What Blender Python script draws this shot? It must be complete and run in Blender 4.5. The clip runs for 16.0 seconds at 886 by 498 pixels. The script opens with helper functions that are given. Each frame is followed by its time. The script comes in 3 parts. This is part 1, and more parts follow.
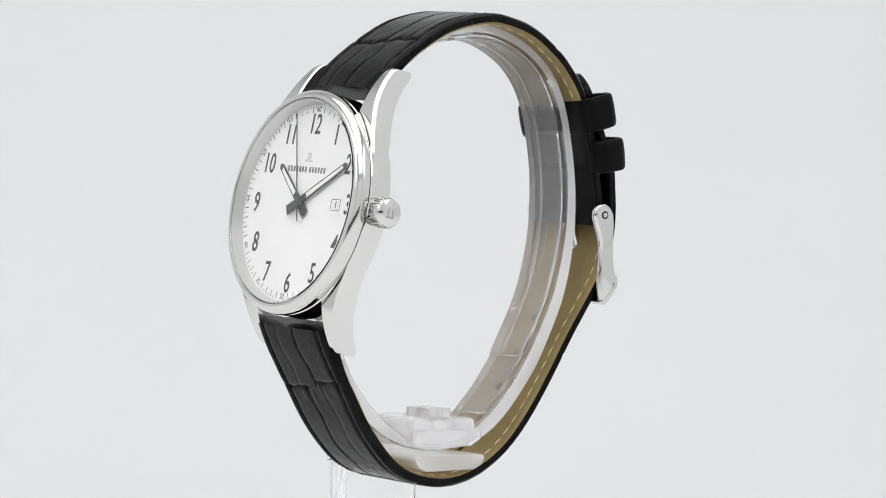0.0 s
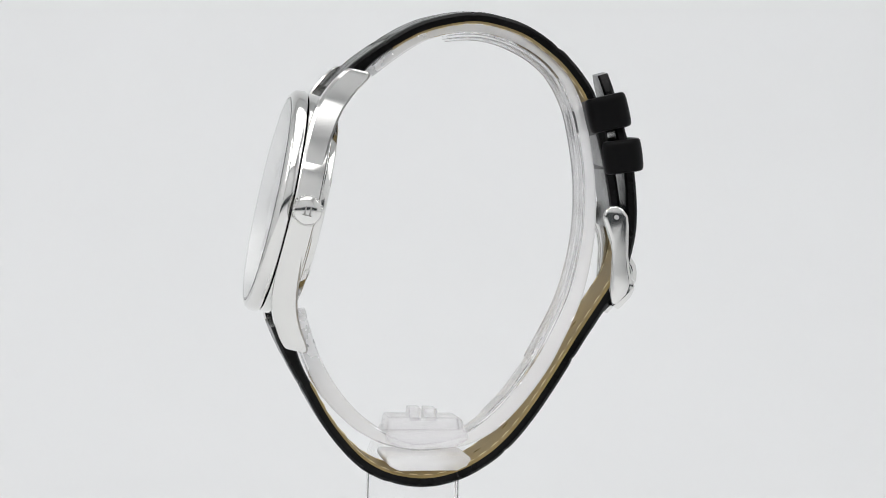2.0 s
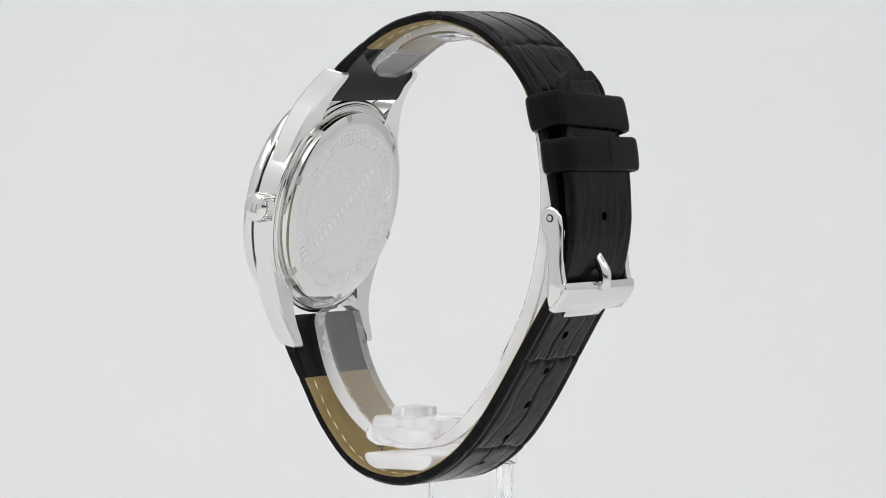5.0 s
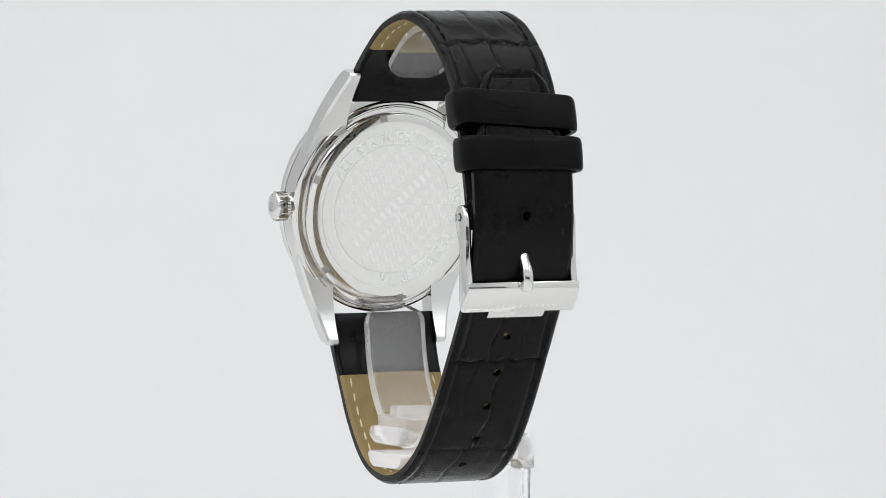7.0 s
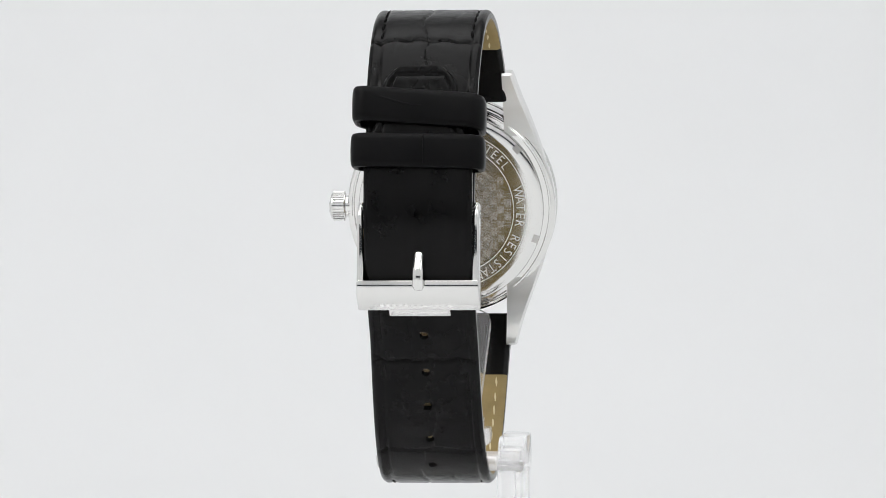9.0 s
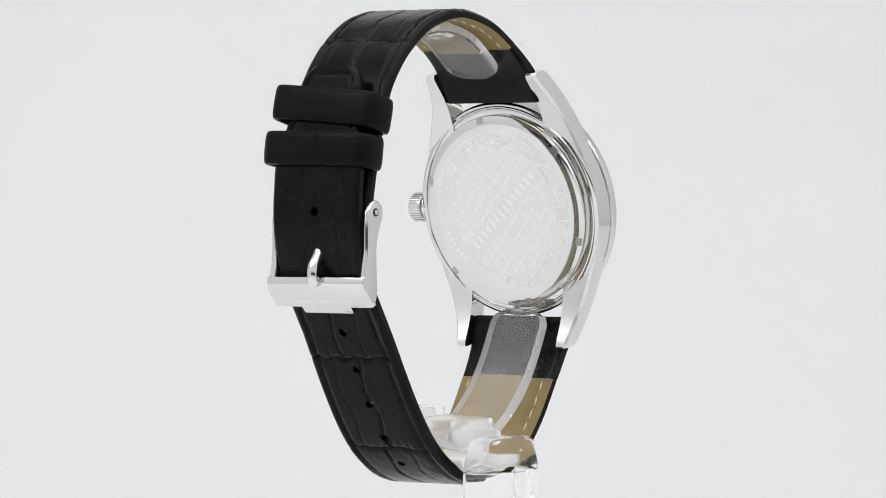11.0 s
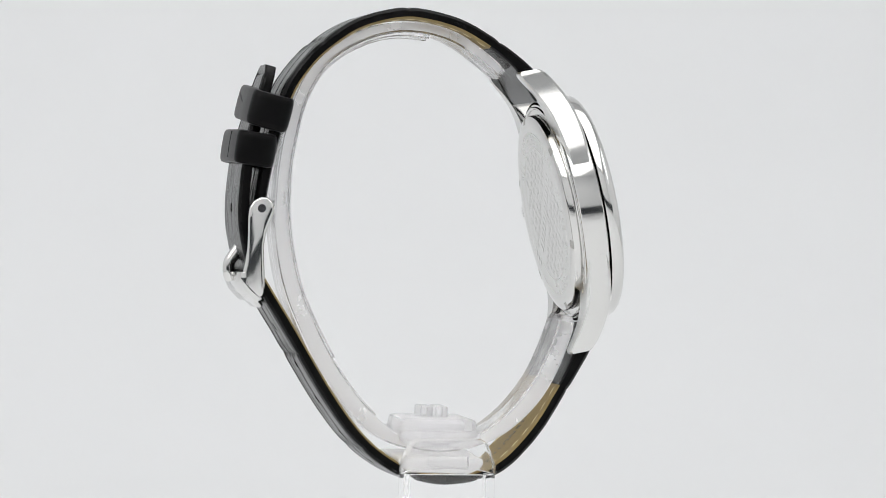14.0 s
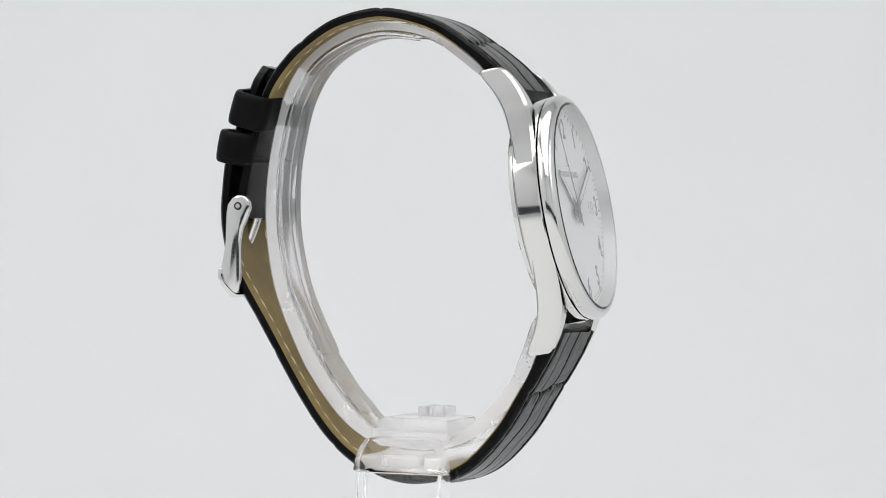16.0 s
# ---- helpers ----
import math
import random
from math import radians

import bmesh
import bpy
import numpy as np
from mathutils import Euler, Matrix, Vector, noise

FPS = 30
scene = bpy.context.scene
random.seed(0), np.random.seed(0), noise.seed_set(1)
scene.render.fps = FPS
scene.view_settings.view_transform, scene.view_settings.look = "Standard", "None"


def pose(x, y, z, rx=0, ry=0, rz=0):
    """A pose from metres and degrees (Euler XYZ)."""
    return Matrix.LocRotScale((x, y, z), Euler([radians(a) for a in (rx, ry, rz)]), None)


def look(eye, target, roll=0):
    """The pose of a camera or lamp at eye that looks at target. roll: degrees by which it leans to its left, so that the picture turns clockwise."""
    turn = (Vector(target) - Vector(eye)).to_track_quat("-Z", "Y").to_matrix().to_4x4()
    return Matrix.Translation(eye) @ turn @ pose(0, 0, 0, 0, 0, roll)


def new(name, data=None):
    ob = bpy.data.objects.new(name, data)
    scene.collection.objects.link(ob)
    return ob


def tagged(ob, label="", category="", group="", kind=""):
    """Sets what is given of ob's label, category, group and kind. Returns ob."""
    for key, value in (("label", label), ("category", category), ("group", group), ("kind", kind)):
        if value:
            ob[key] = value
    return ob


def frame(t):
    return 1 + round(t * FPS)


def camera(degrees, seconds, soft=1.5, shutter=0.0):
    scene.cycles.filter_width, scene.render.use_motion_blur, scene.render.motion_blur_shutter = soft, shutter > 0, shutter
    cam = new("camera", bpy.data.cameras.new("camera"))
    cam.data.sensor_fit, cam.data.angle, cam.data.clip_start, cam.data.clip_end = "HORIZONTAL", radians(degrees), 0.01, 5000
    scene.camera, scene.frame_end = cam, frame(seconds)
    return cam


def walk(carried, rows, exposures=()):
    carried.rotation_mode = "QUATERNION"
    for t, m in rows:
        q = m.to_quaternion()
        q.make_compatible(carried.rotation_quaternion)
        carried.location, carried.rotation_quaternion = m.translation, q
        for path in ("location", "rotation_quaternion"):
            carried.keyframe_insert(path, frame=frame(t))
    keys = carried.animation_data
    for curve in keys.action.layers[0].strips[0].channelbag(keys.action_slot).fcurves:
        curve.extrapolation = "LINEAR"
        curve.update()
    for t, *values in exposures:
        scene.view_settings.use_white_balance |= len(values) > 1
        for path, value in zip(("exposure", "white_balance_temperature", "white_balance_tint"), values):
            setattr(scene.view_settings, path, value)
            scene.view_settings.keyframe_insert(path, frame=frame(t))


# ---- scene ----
# All shapes are drawn in millimetres round the turning axis, z from the middle of the picture;
# the floor lies 80 mm below that.
FLOOR = 80.0
MM = 0.001
# the turntable's angle in degrees: it turns a little faster in the middle
TURN_TIMES = [0.0, 3.0, 6.5, 8.3, 9.5, 13.0, 16.0]
TURN_ANGLES = [35.1, -8.4, -58.4, -85.5, -104.0, -155.3, -198.9]

cam = camera(11.195, 16.0, soft=0.5)
EYE = Vector((2.276, -800.0, FLOOR + 22.4)) * MM
AIM = Vector((2.276, 0.0, FLOOR)) * MM
walk(cam, [(0.0, look(EYE, AIM, 1.162)), (16.0, look(EYE, AIM, 1.162))],
     [(0.0, 0.0), (1.5, -0.03), (3.0, -0.06), (4.2, -0.06), (6.5, -0.03), (8.0, 0.03), (10.0, 0.02), (12.5, 0.02), (13.5, -0.02), (14.5, -0.07), (16.0, -0.08)])

# ---- light: a white photo tent with three soft lamps, a dim room outside ----
world = bpy.data.worlds.new("studio")
scene.world = world
world.use_nodes = True
world.node_tree.nodes["Background"].inputs[0].default_value = (0.55, 0.6, 0.65, 1)
world.node_tree.nodes["Background"].inputs[1].default_value = 0.08
scene.view_settings.exposure = 0.0


def soft_lamp(name, at, aim, sx, sy, watts, colour):
    data = bpy.data.lights.new(name, "AREA")
    data.shape, data.size, data.size_y, data.energy, data.color = "RECTANGLE", sx * MM, sy * MM, watts, colour
    ob = new(name, data)
    ob.matrix_world = look(Vector(at) * MM, Vector(aim) * MM)
    return ob


soft_lamp("top_softbox", (-20, -300, 735), (-20, -300, 0), 740, 1150, 4.45, (1.0, 1.0, 1.0))
soft_lamp("side_softbox", (-540, -200, 500), (0, 0, 60), 420, 300, 1.85, (1.0, 0.985, 0.96))
soft_lamp("side_softbox", (540, -200, 500), (0, 0, 60), 420, 300, 0.78, (0.96, 0.985, 1.0))


# ---- materials ----
def material(name, base, rough=0.5, metal=0.0, **more):
    m = bpy.data.materials.new(name)
    m.use_nodes = True
    b = m.node_tree.nodes["Principled BSDF"]
    b.inputs["Base Color"].default_value = (*base, 1)
    b.inputs["Roughness"].default_value = rough
    b.inputs["Metallic"].default_value = metal
    for k, v in more.items():
        b.inputs[k.replace("_", " ")].default_value = v
    return m


def node(m, kind, **inputs):
    n = m.node_tree.nodes.new(kind)
    for k, v in inputs.items():
        n.inputs[k.replace("_", " ")].default_value = v
    return n


def grain(m, scale, colour_low=None, colour_high=None, rough=None, bump=0.0, bump_scale=None, stretch=(1, 1, 1), distance=0.0001):
    """Variation at two scales: a broad one in the colour and gloss, a fine one in the relief."""
    t = m.node_tree
    b = t.nodes["Principled BSDF"]
    co = t.nodes.new("ShaderNodeTexCoord")
    mp = t.nodes.new("ShaderNodeMapping")
    mp.inputs["Scale"].default_value = stretch
    t.links.new(co.outputs["Object"], mp.inputs["Vector"])
    n = node(m, "ShaderNodeTexNoise", Scale=scale, Detail=6.0, Roughness=0.6)
    t.links.new(mp.outputs[0], n.inputs["Vector"])
    if colour_low:
        r = t.nodes.new("ShaderNodeValToRGB")
        r.color_ramp.elements[0].position, r.color_ramp.elements[1].position = 0.3, 0.7
        r.color_ramp.elements[0].color, r.color_ramp.elements[1].color = (*colour_low, 1), (*colour_high, 1)
        t.links.new(n.outputs["Fac"], r.inputs["Fac"])
        t.links.new(r.outputs["Color"], b.inputs["Base Color"])
    if rough:
        q = t.nodes.new("ShaderNodeMapRange")
        q.inputs["To Min"].default_value, q.inputs["To Max"].default_value = rough
        t.links.new(n.outputs["Fac"], q.inputs["Value"])
        t.links.new(q.outputs[0], b.inputs["Roughness"])
    if bump:
        f = node(m, "ShaderNodeTexNoise", Scale=bump_scale or scale * 8, Detail=5.0, Roughness=0.65)
        t.links.new(mp.outputs[0], f.inputs["Vector"])
        u = node(m, "ShaderNodeBump", Strength=bump, Distance=distance)
        t.links.new(f.outputs["Fac"], u.inputs["Height"])
        t.links.new(u.outputs["Normal"], b.inputs["Normal"])
    return m


STEEL = grain(material("polished_steel", (0.69, 0.685, 0.67), 0.08, 1.0), 90, rough=(0.05, 0.14), bump=0.03, bump_scale=220, distance=0.00003)
BRUSHED = grain(material("satin_steel", (0.7, 0.7, 0.69), 0.5, 1.0), 120, rough=(0.24, 0.36), bump=0.05, bump_scale=1500, stretch=(1, 8, 8), distance=0.00002)
DARK_STEEL = material("shaded_steel", (0.45, 0.44, 0.42), 0.3, 1.0)
LEATHER = grain(material("black_leather", (0.006, 0.006, 0.006), 0.36, Specular_IOR_Level=0.11), 160, (0.0024, 0.0024, 0.0025), (0.005, 0.0046, 0.0046), (0.14, 0.27), 0.3, 2600, distance=0.00006)
LOOP_LEATHER = grain(material("smooth_black_leather", (0.005, 0.005, 0.0055), 0.42, Specular_IOR_Level=0.08), 120, (0.0022, 0.0022, 0.0025), (0.0046, 0.0044, 0.0046), (0.26, 0.4), 0.25, 3200, distance=0.00005)
LINING = grain(material("tan_lining", (0.3, 0.22, 0.1), 0.6), 130, (0.19, 0.134, 0.042), (0.285, 0.204, 0.074), (0.5, 0.65), 0.4, 2500, distance=0.00006)
CREAM = material("cream_thread", (0.62, 0.53, 0.33), 0.7)
BLACK_THREAD = material("black_thread", (0.003, 0.003, 0.003), 0.6, Specular_IOR_Level=0.06)
DIAL = grain(material("silver_white_dial", (0.8, 0.8, 0.8), 0.35), 60, (0.78, 0.78, 0.78), (0.83, 0.83, 0.83), (0.3, 0.4), 0.05, 4000, distance=0.00001)
# dark print; also paints the shade in the case-back groove and pin sockets
INK_AND_SHADE = material("dark_print_and_shade", (0.012, 0.012, 0.013), 0.4)
GREY_INK = material("grey_print", (0.12, 0.12, 0.125), 0.4)
MARK_INK = material("mid_grey_print", (0.16, 0.16, 0.165), 0.4)
LIGHT_INK = material("pale_grey_print", (0.42, 0.42, 0.43), 0.4)
HAND = material("dark_hand_enamel", (0.02, 0.02, 0.022), 0.3)
LUME = material("white_luminous_paint", (0.8, 0.8, 0.79), 0.5)
CRYSTAL = material("coated_crystal", (1, 1, 1), 0.0, 0.0, IOR=1.42, Transmission_Weight=1.0)
ACRYLIC = grain(material("clear_acrylic", (0.985, 0.98, 0.985), 0.1, 0.0, IOR=1.2, Transmission_Weight=0.93), 70, rough=(0.05, 0.17))
LEG_ACRYLIC = grain(material("scuffed_acrylic", (0.97, 0.97, 0.97), 0.04, 0.0, IOR=1.16, Transmission_Weight=0.96), 70, rough=(0.05, 0.13))
FROSTED = grain(material("milky_acrylic", (0.985, 0.98, 0.985), 0.2, 0.0, IOR=1.16, Transmission_Weight=0.8), 90, rough=(0.1, 0.3), bump=0.2, bump_scale=500, distance=0.00015)
BAR_ACRYLIC = grain(material("white_milky_acrylic", (0.985, 0.98, 0.98), 0.25, 0.0, IOR=1.3, Transmission_Weight=0.5), 90, rough=(0.15, 0.35), bump=0.2, bump_scale=500, distance=0.00015)
ETCHED = grain(material("etched_steel", (0.77, 0.765, 0.75), 0.25, 1.0), 200, rough=(0.19, 0.26))
LETTER_ETCH = grain(material("deep_etched_steel", (0.78, 0.775, 0.76), 0.35, 1.0), 200, rough=(0.3, 0.4))
CARD = grain(material("white_seamless_card", (0.8, 0.805, 0.81), 0.9), 3, (0.785, 0.79, 0.795), (0.815, 0.82, 0.825), (0.85, 0.95), 0.1, 400)
FABRIC = grain(material("white_tent_fabric", (0.8, 0.805, 0.81), 0.9), 4, (0.78, 0.785, 0.79), (0.82, 0.825, 0.83), (0.85, 0.95), 0.2, 500)


# ---- mesh helpers ----
def finish(name, bm, mat, smooth=True, recalc=True):
    if recalc:
        bmesh.ops.recalc_face_normals(bm, faces=bm.faces)
    for v in bm.verts:
        v.co *= MM
    me = bpy.data.meshes.new(name)
    bm.to_mesh(me)
    bm.free()
    me.materials.append(mat)
    if smooth:
        me.polygons.foreach_set("use_smooth", [True] * len(me.polygons))
        me.set_sharp_from_angle(angle=radians(32))
    return me


def part(name, bm, mat, parent, label="", m=None, smooth=True, recalc=True):
    """One mesh object under a thing or a part, at the pose m in its parent's space."""
    ob = new(name, finish(name, bm, mat, smooth, recalc))
    ob.parent = parent
    if m is not None:
        ob.matrix_local = m
    return tagged(ob, label)


def mm(x, y, z):
    return Matrix.Translation((x * MM, y * MM, z * MM))


def lathe(profile, n=96, closed=False):
    """A turned body round z from (radius, z) pairs; open profiles start and end on the axis or at a rim."""
    bm = bmesh.new()
    rings = []
    for r, z in profile:
        if r < 1e-6:
            rings.append([bm.verts.new((0, 0, z))])
        else:
            rings.append([bm.verts.new((r * math.cos(2 * math.pi * i / n), r * math.sin(2 * math.pi * i / n), z)) for i in range(n)])
    pairs = list(zip(rings, rings[1:])) + ([(rings[-1], rings[0])] if closed else [])
    for a, b in pairs:
        for i in range(n):
            j = (i + 1) % n
            if len(a) == 1:
                bm.faces.new((a[0], b[i], b[j]))
            elif len(b) == 1:
                bm.faces.new((a[i], b[0], a[j]))
            else:
                bm.faces.new((a[i], b[i], b[j], a[j]))
    return bm


def prism(outline, lo, hi, axis="z", bevel=0.0, segments=2):
    """A plate: an outline in two axes drawn along the third, with rounded edges."""
    bm = bmesh.new()
    put = {"z": lambda a, b, c: (a, b, c), "y": lambda a, b, c: (a, c, b), "x": lambda a, b, c: (c, a, b)}[axis]
    low = [bm.verts.new(put(a, b, lo)) for a, b in outline]
    high = [bm.verts.new(put(a, b, hi)) for a, b in outline]
    bm.faces.new(low)
    bm.faces.new(high)
    n = len(outline)
    for i in range(n):
        bm.faces.new((low[i], low[(i + 1) % n], high[(i + 1) % n], high[i]))
    bmesh.ops.recalc_face_normals(bm, faces=bm.faces)
    if bevel:
        sharp = [e for e in bm.edges if len(e.link_faces) == 2 and e.calc_face_angle() > 0.6]
        bmesh.ops.bevel(bm, geom=sharp, offset=bevel, segments=segments, affect="EDGES", profile=0.5)
    return bm


def box(x0, x1, y0, y1, z0, z1, bevel=0.0, segments=2):
    return prism([(x0, y0), (x1, y0), (x1, y1), (x0, y1)], z0, z1, "z", bevel, segments)


def smooth_curve(points, step):
    """A smooth line through the points, at even steps: places, tangents and lengths."""
    p = np.array(points, float)
    p = np.vstack([2 * p[0] - p[1], p, 2 * p[-1] - p[-2]])
    out = []
    for i in range(1, len(p) - 2):
        a, b, c, d = p[i - 1:i + 3]
        for u in np.linspace(0, 1, 24, endpoint=False):
            out.append(0.5 * (2 * b + (c - a) * u + (2 * a - 5 * b + 4 * c - d) * u * u + (3 * b - 3 * c + d - a) * u ** 3))
    out.append(p[-2])
    out = np.array(out)
    for _ in range(30):
        out[1:-1] = 0.25 * out[:-2] + 0.5 * out[1:-1] + 0.25 * out[2:]
    s = np.concatenate([[0], np.cumsum(np.linalg.norm(np.diff(out, axis=0), axis=1))])
    n = max(4, int(s[-1] / step))
    t = np.linspace(0, s[-1], n + 1)
    q = np.stack([np.interp(t, s, out[:, k]) for k in range(out.shape[1])], 1)
    tan = np.gradient(q, axis=0)
    tan /= np.linalg.norm(tan, axis=1)[:, None]
    return q, tan, t


def rounded(x0, x1, y0, y1, r, n=6):
    pts = []
    for cx, cy, a in ((x1 - r, y1 - r, 0), (x0 + r, y1 - r, 90), (x0 + r, y0 + r, 180), (x1 - r, y0 + r, 270)):
        pts += [(cx + r * math.cos(radians(a + 90 * k / n)), cy + r * math.sin(radians(a + 90 * k / n))) for k in range(n + 1)]
    return pts


def tube(points, radius, n=10, ends=True):
    """A round rod along points, with rounded ends."""
    bm = bmesh.new()
    pts = [Vector(p) for p in points]
    rad = radius if isinstance(radius, (list, tuple)) else [radius] * len(pts)
    rings = []
    for i, p in enumerate(pts):
        d = (pts[min(i + 1, len(pts) - 1)] - pts[max(i - 1, 0)]).normalized()
        a = d.orthogonal() if abs(d.y) > 0.9 else d.cross(Vector((0, 1, 0)))
        a.normalize()
        b = d.cross(a)
        rings.append([bm.verts.new(p + rad[i] * (a * math.cos(2 * math.pi * k / n) + b * math.sin(2 * math.pi * k / n))) for k in range(n)])
    for a, b in zip(rings, rings[1:]):
        for k in range(n):
            bm.faces.new((a[k], a[(k + 1) % n], b[(k + 1) % n], b[k]))
    if ends:
        bm.faces.new(rings[0][::-1])
        bm.faces.new(rings[-1])
    return bm


# ---- the tent ----
def build_tent():
    w, back, front, top, r = 550.0, 620.0, -960.0, 760.0, 300.0
    line = [(front, 0.0), (back - r, 0.0)]
    line += [(back - r + r * math.sin(radians(a)), r - r * math.cos(radians(a))) for a in range(6, 91, 6)]
    line += [(back, top)]
    under = [(y + 6, z - 6) if z > 1 else (y, -6) for y, z in line]
    bm = bmesh.new()
    rows = [[bm.verts.new((x, y, z)) for y, z in line + under[::-1]] for x in (-w, w)]
    n = len(rows[0])
    for i in range(n):
        bm.faces.new((rows[0][i], rows[0][(i + 1) % n], rows[1][(i + 1) % n], rows[1][i]))
    sweep = part("floor", bm, CARD, None)
    tagged(sweep, "white seamless card sweep curving up behind the watch", "backdrop", kind="structure")
    # added low slot for dark reflections, across the front and round both corners
    def joined(pieces):
        bm = bmesh.new()
        for piece in pieces:
            b = box(*piece)
            me = bpy.data.meshes.new("piece")
            b.to_mesh(me)
            b.free()
            bm.from_mesh(me)
            bpy.data.meshes.remove(me)
        return bm

    low, high, corner = 40.0, 165.0, -620.0
    for name, x0, x1 in (("wall_west", -w - 8, -w), ("wall_east", w, w + 8)):
        bm = joined([(x0, x1, corner, back, 0, top), (x0, x1, front, corner, 0, low), (x0, x1, front, corner, high, top)])
        tagged(part(name, bm, FABRIC, None, smooth=False), "white fabric side of the photo tent", "wall", kind="structure")
    tagged(part("ceiling", box(-w - 8, w + 8, front - 8, back, top, top + 8), FABRIC, None, smooth=False), "white fabric top of the photo tent", "ceiling", kind="structure")
    bm = joined([(-w, w, front - 8, front, 0, low), (-w, w, front - 8, front, high, top)])
    tagged(part("wall_south", bm, FABRIC, None, smooth=False), "white fabric front of the photo tent with an added low slot", "wall", kind="structure")


build_tent()

# ---- the watch ----
WATCH_BASE = FLOOR - 41.3
LEAN = mm(0, 8, 5) @ Matrix.Rotation(radians(1.5), 4, "X") @ mm(0, -8, -5)   # the watch leans a little on its cuff
WATCH_UP = mm(0, 0, 41.3) @ LEAN                     # from the watch's base to the middle of the drawing
TILT = radians(11.6)
CASE_N, CASE_U, CASE_Y = 24.9, 2.55, 1.25       # the middle of the case along its axis, upwards and across
_ct, _st = math.cos(TILT), math.sin(TILT)
CASE = Matrix(((0, _st, -_ct, 0), (-1, 0, 0, 0), (0, _ct, _st, 0), (0, 0, 0, 1)))
CASE = Matrix.Rotation(radians(1.9), 4, "Z") @ CASE      # turned a little against the strap
CASE.translation = Vector((-CASE_N * _ct + CASE_U * _st, CASE_Y, CASE_N * _st + CASE_U * _ct)) * MM
CASE_AT = WATCH_UP @ CASE

watch = tagged(new("wristwatch"), "steel wristwatch with white dial and black crocodile-embossed leather strap", "wristwatch")
watch.matrix_world = mm(0, 0, WATCH_BASE)


def build_case():
    # x to 3 o'clock, y to 12 o'clock, z out of the dial
    case = part("case", lathe([(17.2, -2.05), (19.25, -2.05), (19.6, -1.9), (19.75, -1.75), (19.76, -1.6), (19.76, 1.95), (19.75, 2.15), (19.6, 2.35), (19.3, 2.45), (17.2, 2.45)], 128, True), STEEL, watch, "polished steel middle case", CASE_AT)
    part("bezel", lathe([(19.4, 2.6), (19.8, 2.7), (19.9, 2.9), (19.88, 4.0), (19.75, 4.4), (19.4, 4.8), (18.95, 5.1), (18.6, 5.22), (18.35, 5.2), (18.25, 5.05), (18.1, 4.4), (17.75, 3.3), (17.75, 2.6)], 128, True), STEEL, watch, "polished steel bezel with rounded edge", CASE_AT)
    part("crystal", lathe([(0, 5.3), (17.9, 5.28), (18.28, 5.2), (18.28, 5.12), (17.9, 5.06), (0, 5.06)], 96), CRYSTAL, watch, "flat clear glass crystal", CASE_AT, smooth=False).visible_shadow = False
    lug_v = [8.0, 11.0, 14.0, 17.0, 19.5, 22.0, 24.0, 25.1, 25.6]
    top_n = [2.3, 2.3, 2.2, 1.8, 1.1, 0.0, -1.2, -2.1, -2.8]
    low_n = [-1.6, -1.8, -2.15, -2.7, -3.55, -4.8, -6.1, -6.6, -6.3]
    out_x = [18.05, 17.15, 16.1, 15.0, 14.05, 13.25, 12.7, 12.4, 12.2]
    for sx, sy in ((1, 1), (-1, 1), (1, -1), (-1, -1)):
        bm = bmesh.new()
        v, _, _ = smooth_curve(np.stack([lug_v, top_n, low_n, out_x], 1), 0.7)
        rings = []
        for vv, tn, ln, ox in v:
            vv = vv if sy > 0 else 8 + 0.945 * (vv - 8)
            c = min(0.55, (tn - ln) * 0.3)
            rings.append([bm.verts.new((sx * x, sy * vv, z)) for x, z in ((10.3, ln), (ox - 0.5, ln), (ox, ln + 0.4), (ox, tn - c), (ox - c * 0.9, tn), (10.6, tn), (10.3, tn - 0.3))])
        for a, b in zip(rings, rings[1:]):
            for k in range(7):
                bm.faces.new((a[k], a[(k + 1) % 7], b[(k + 1) % 7], b[k]))
        bm.faces.new(rings[0])
        bm.faces.new(rings[-1])
        lug = part("lug", bm, STEEL, watch, "", CASE_AT)
        lug.data.materials.append(BRUSHED)          # the underside is brushed, not polished
        for p in lug.data.polygons:
            if p.normal.z < -0.55:
                p.material_index = 1
    for sy, n in ((1, -2.4), (-1, -1.7)):
        part("spring_bar", tube([(-10.4, sy * 21.9, n), (10.4, sy * 21.9, n)], 0.8, 16), STEEL, watch, "thin steel spring bar between the lugs", CASE_AT)
    return case


def text_mesh(body, size, at, turn, mat, name, parent, raise_z, depth=0.03, squeeze=1.0, m=None, align="CENTER", offset=0.0):
    """Letters as a mesh part, centred at a place of the parent's xy plane."""
    data = bpy.data.curves.new("letters", "FONT")
    data.body, data.size, data.extrude, data.offset = body, size, depth, offset
    data.align_x, data.align_y = align, "CENTER"
    data.resolution_u = 3
    ob = new("letters", data)
    bpy.context.view_layer.update()
    me = bpy.data.meshes.new_from_object(ob.evaluated_get(bpy.context.evaluated_depsgraph_get()))
    bpy.data.objects.remove(ob)
    bpy.data.curves.remove(data)
    me.transform(Matrix.Scale(MM, 4) @ Matrix.Translation((*at, raise_z)) @ Matrix.Rotation(turn, 4, "Z") @ Matrix.Diagonal((squeeze, 1, 1, 1)))
    me.name = name
    me.materials.clear()
    me.materials.append(mat)
    o = new(name, me)
    o.parent = parent
    if m is not None:
        o.matrix_local = m
    return o


def on_dial(deg, r):
    """A place on the dial: degrees clockwise from 12."""
    return r * math.sin(radians(deg)), r * math.cos(radians(deg))


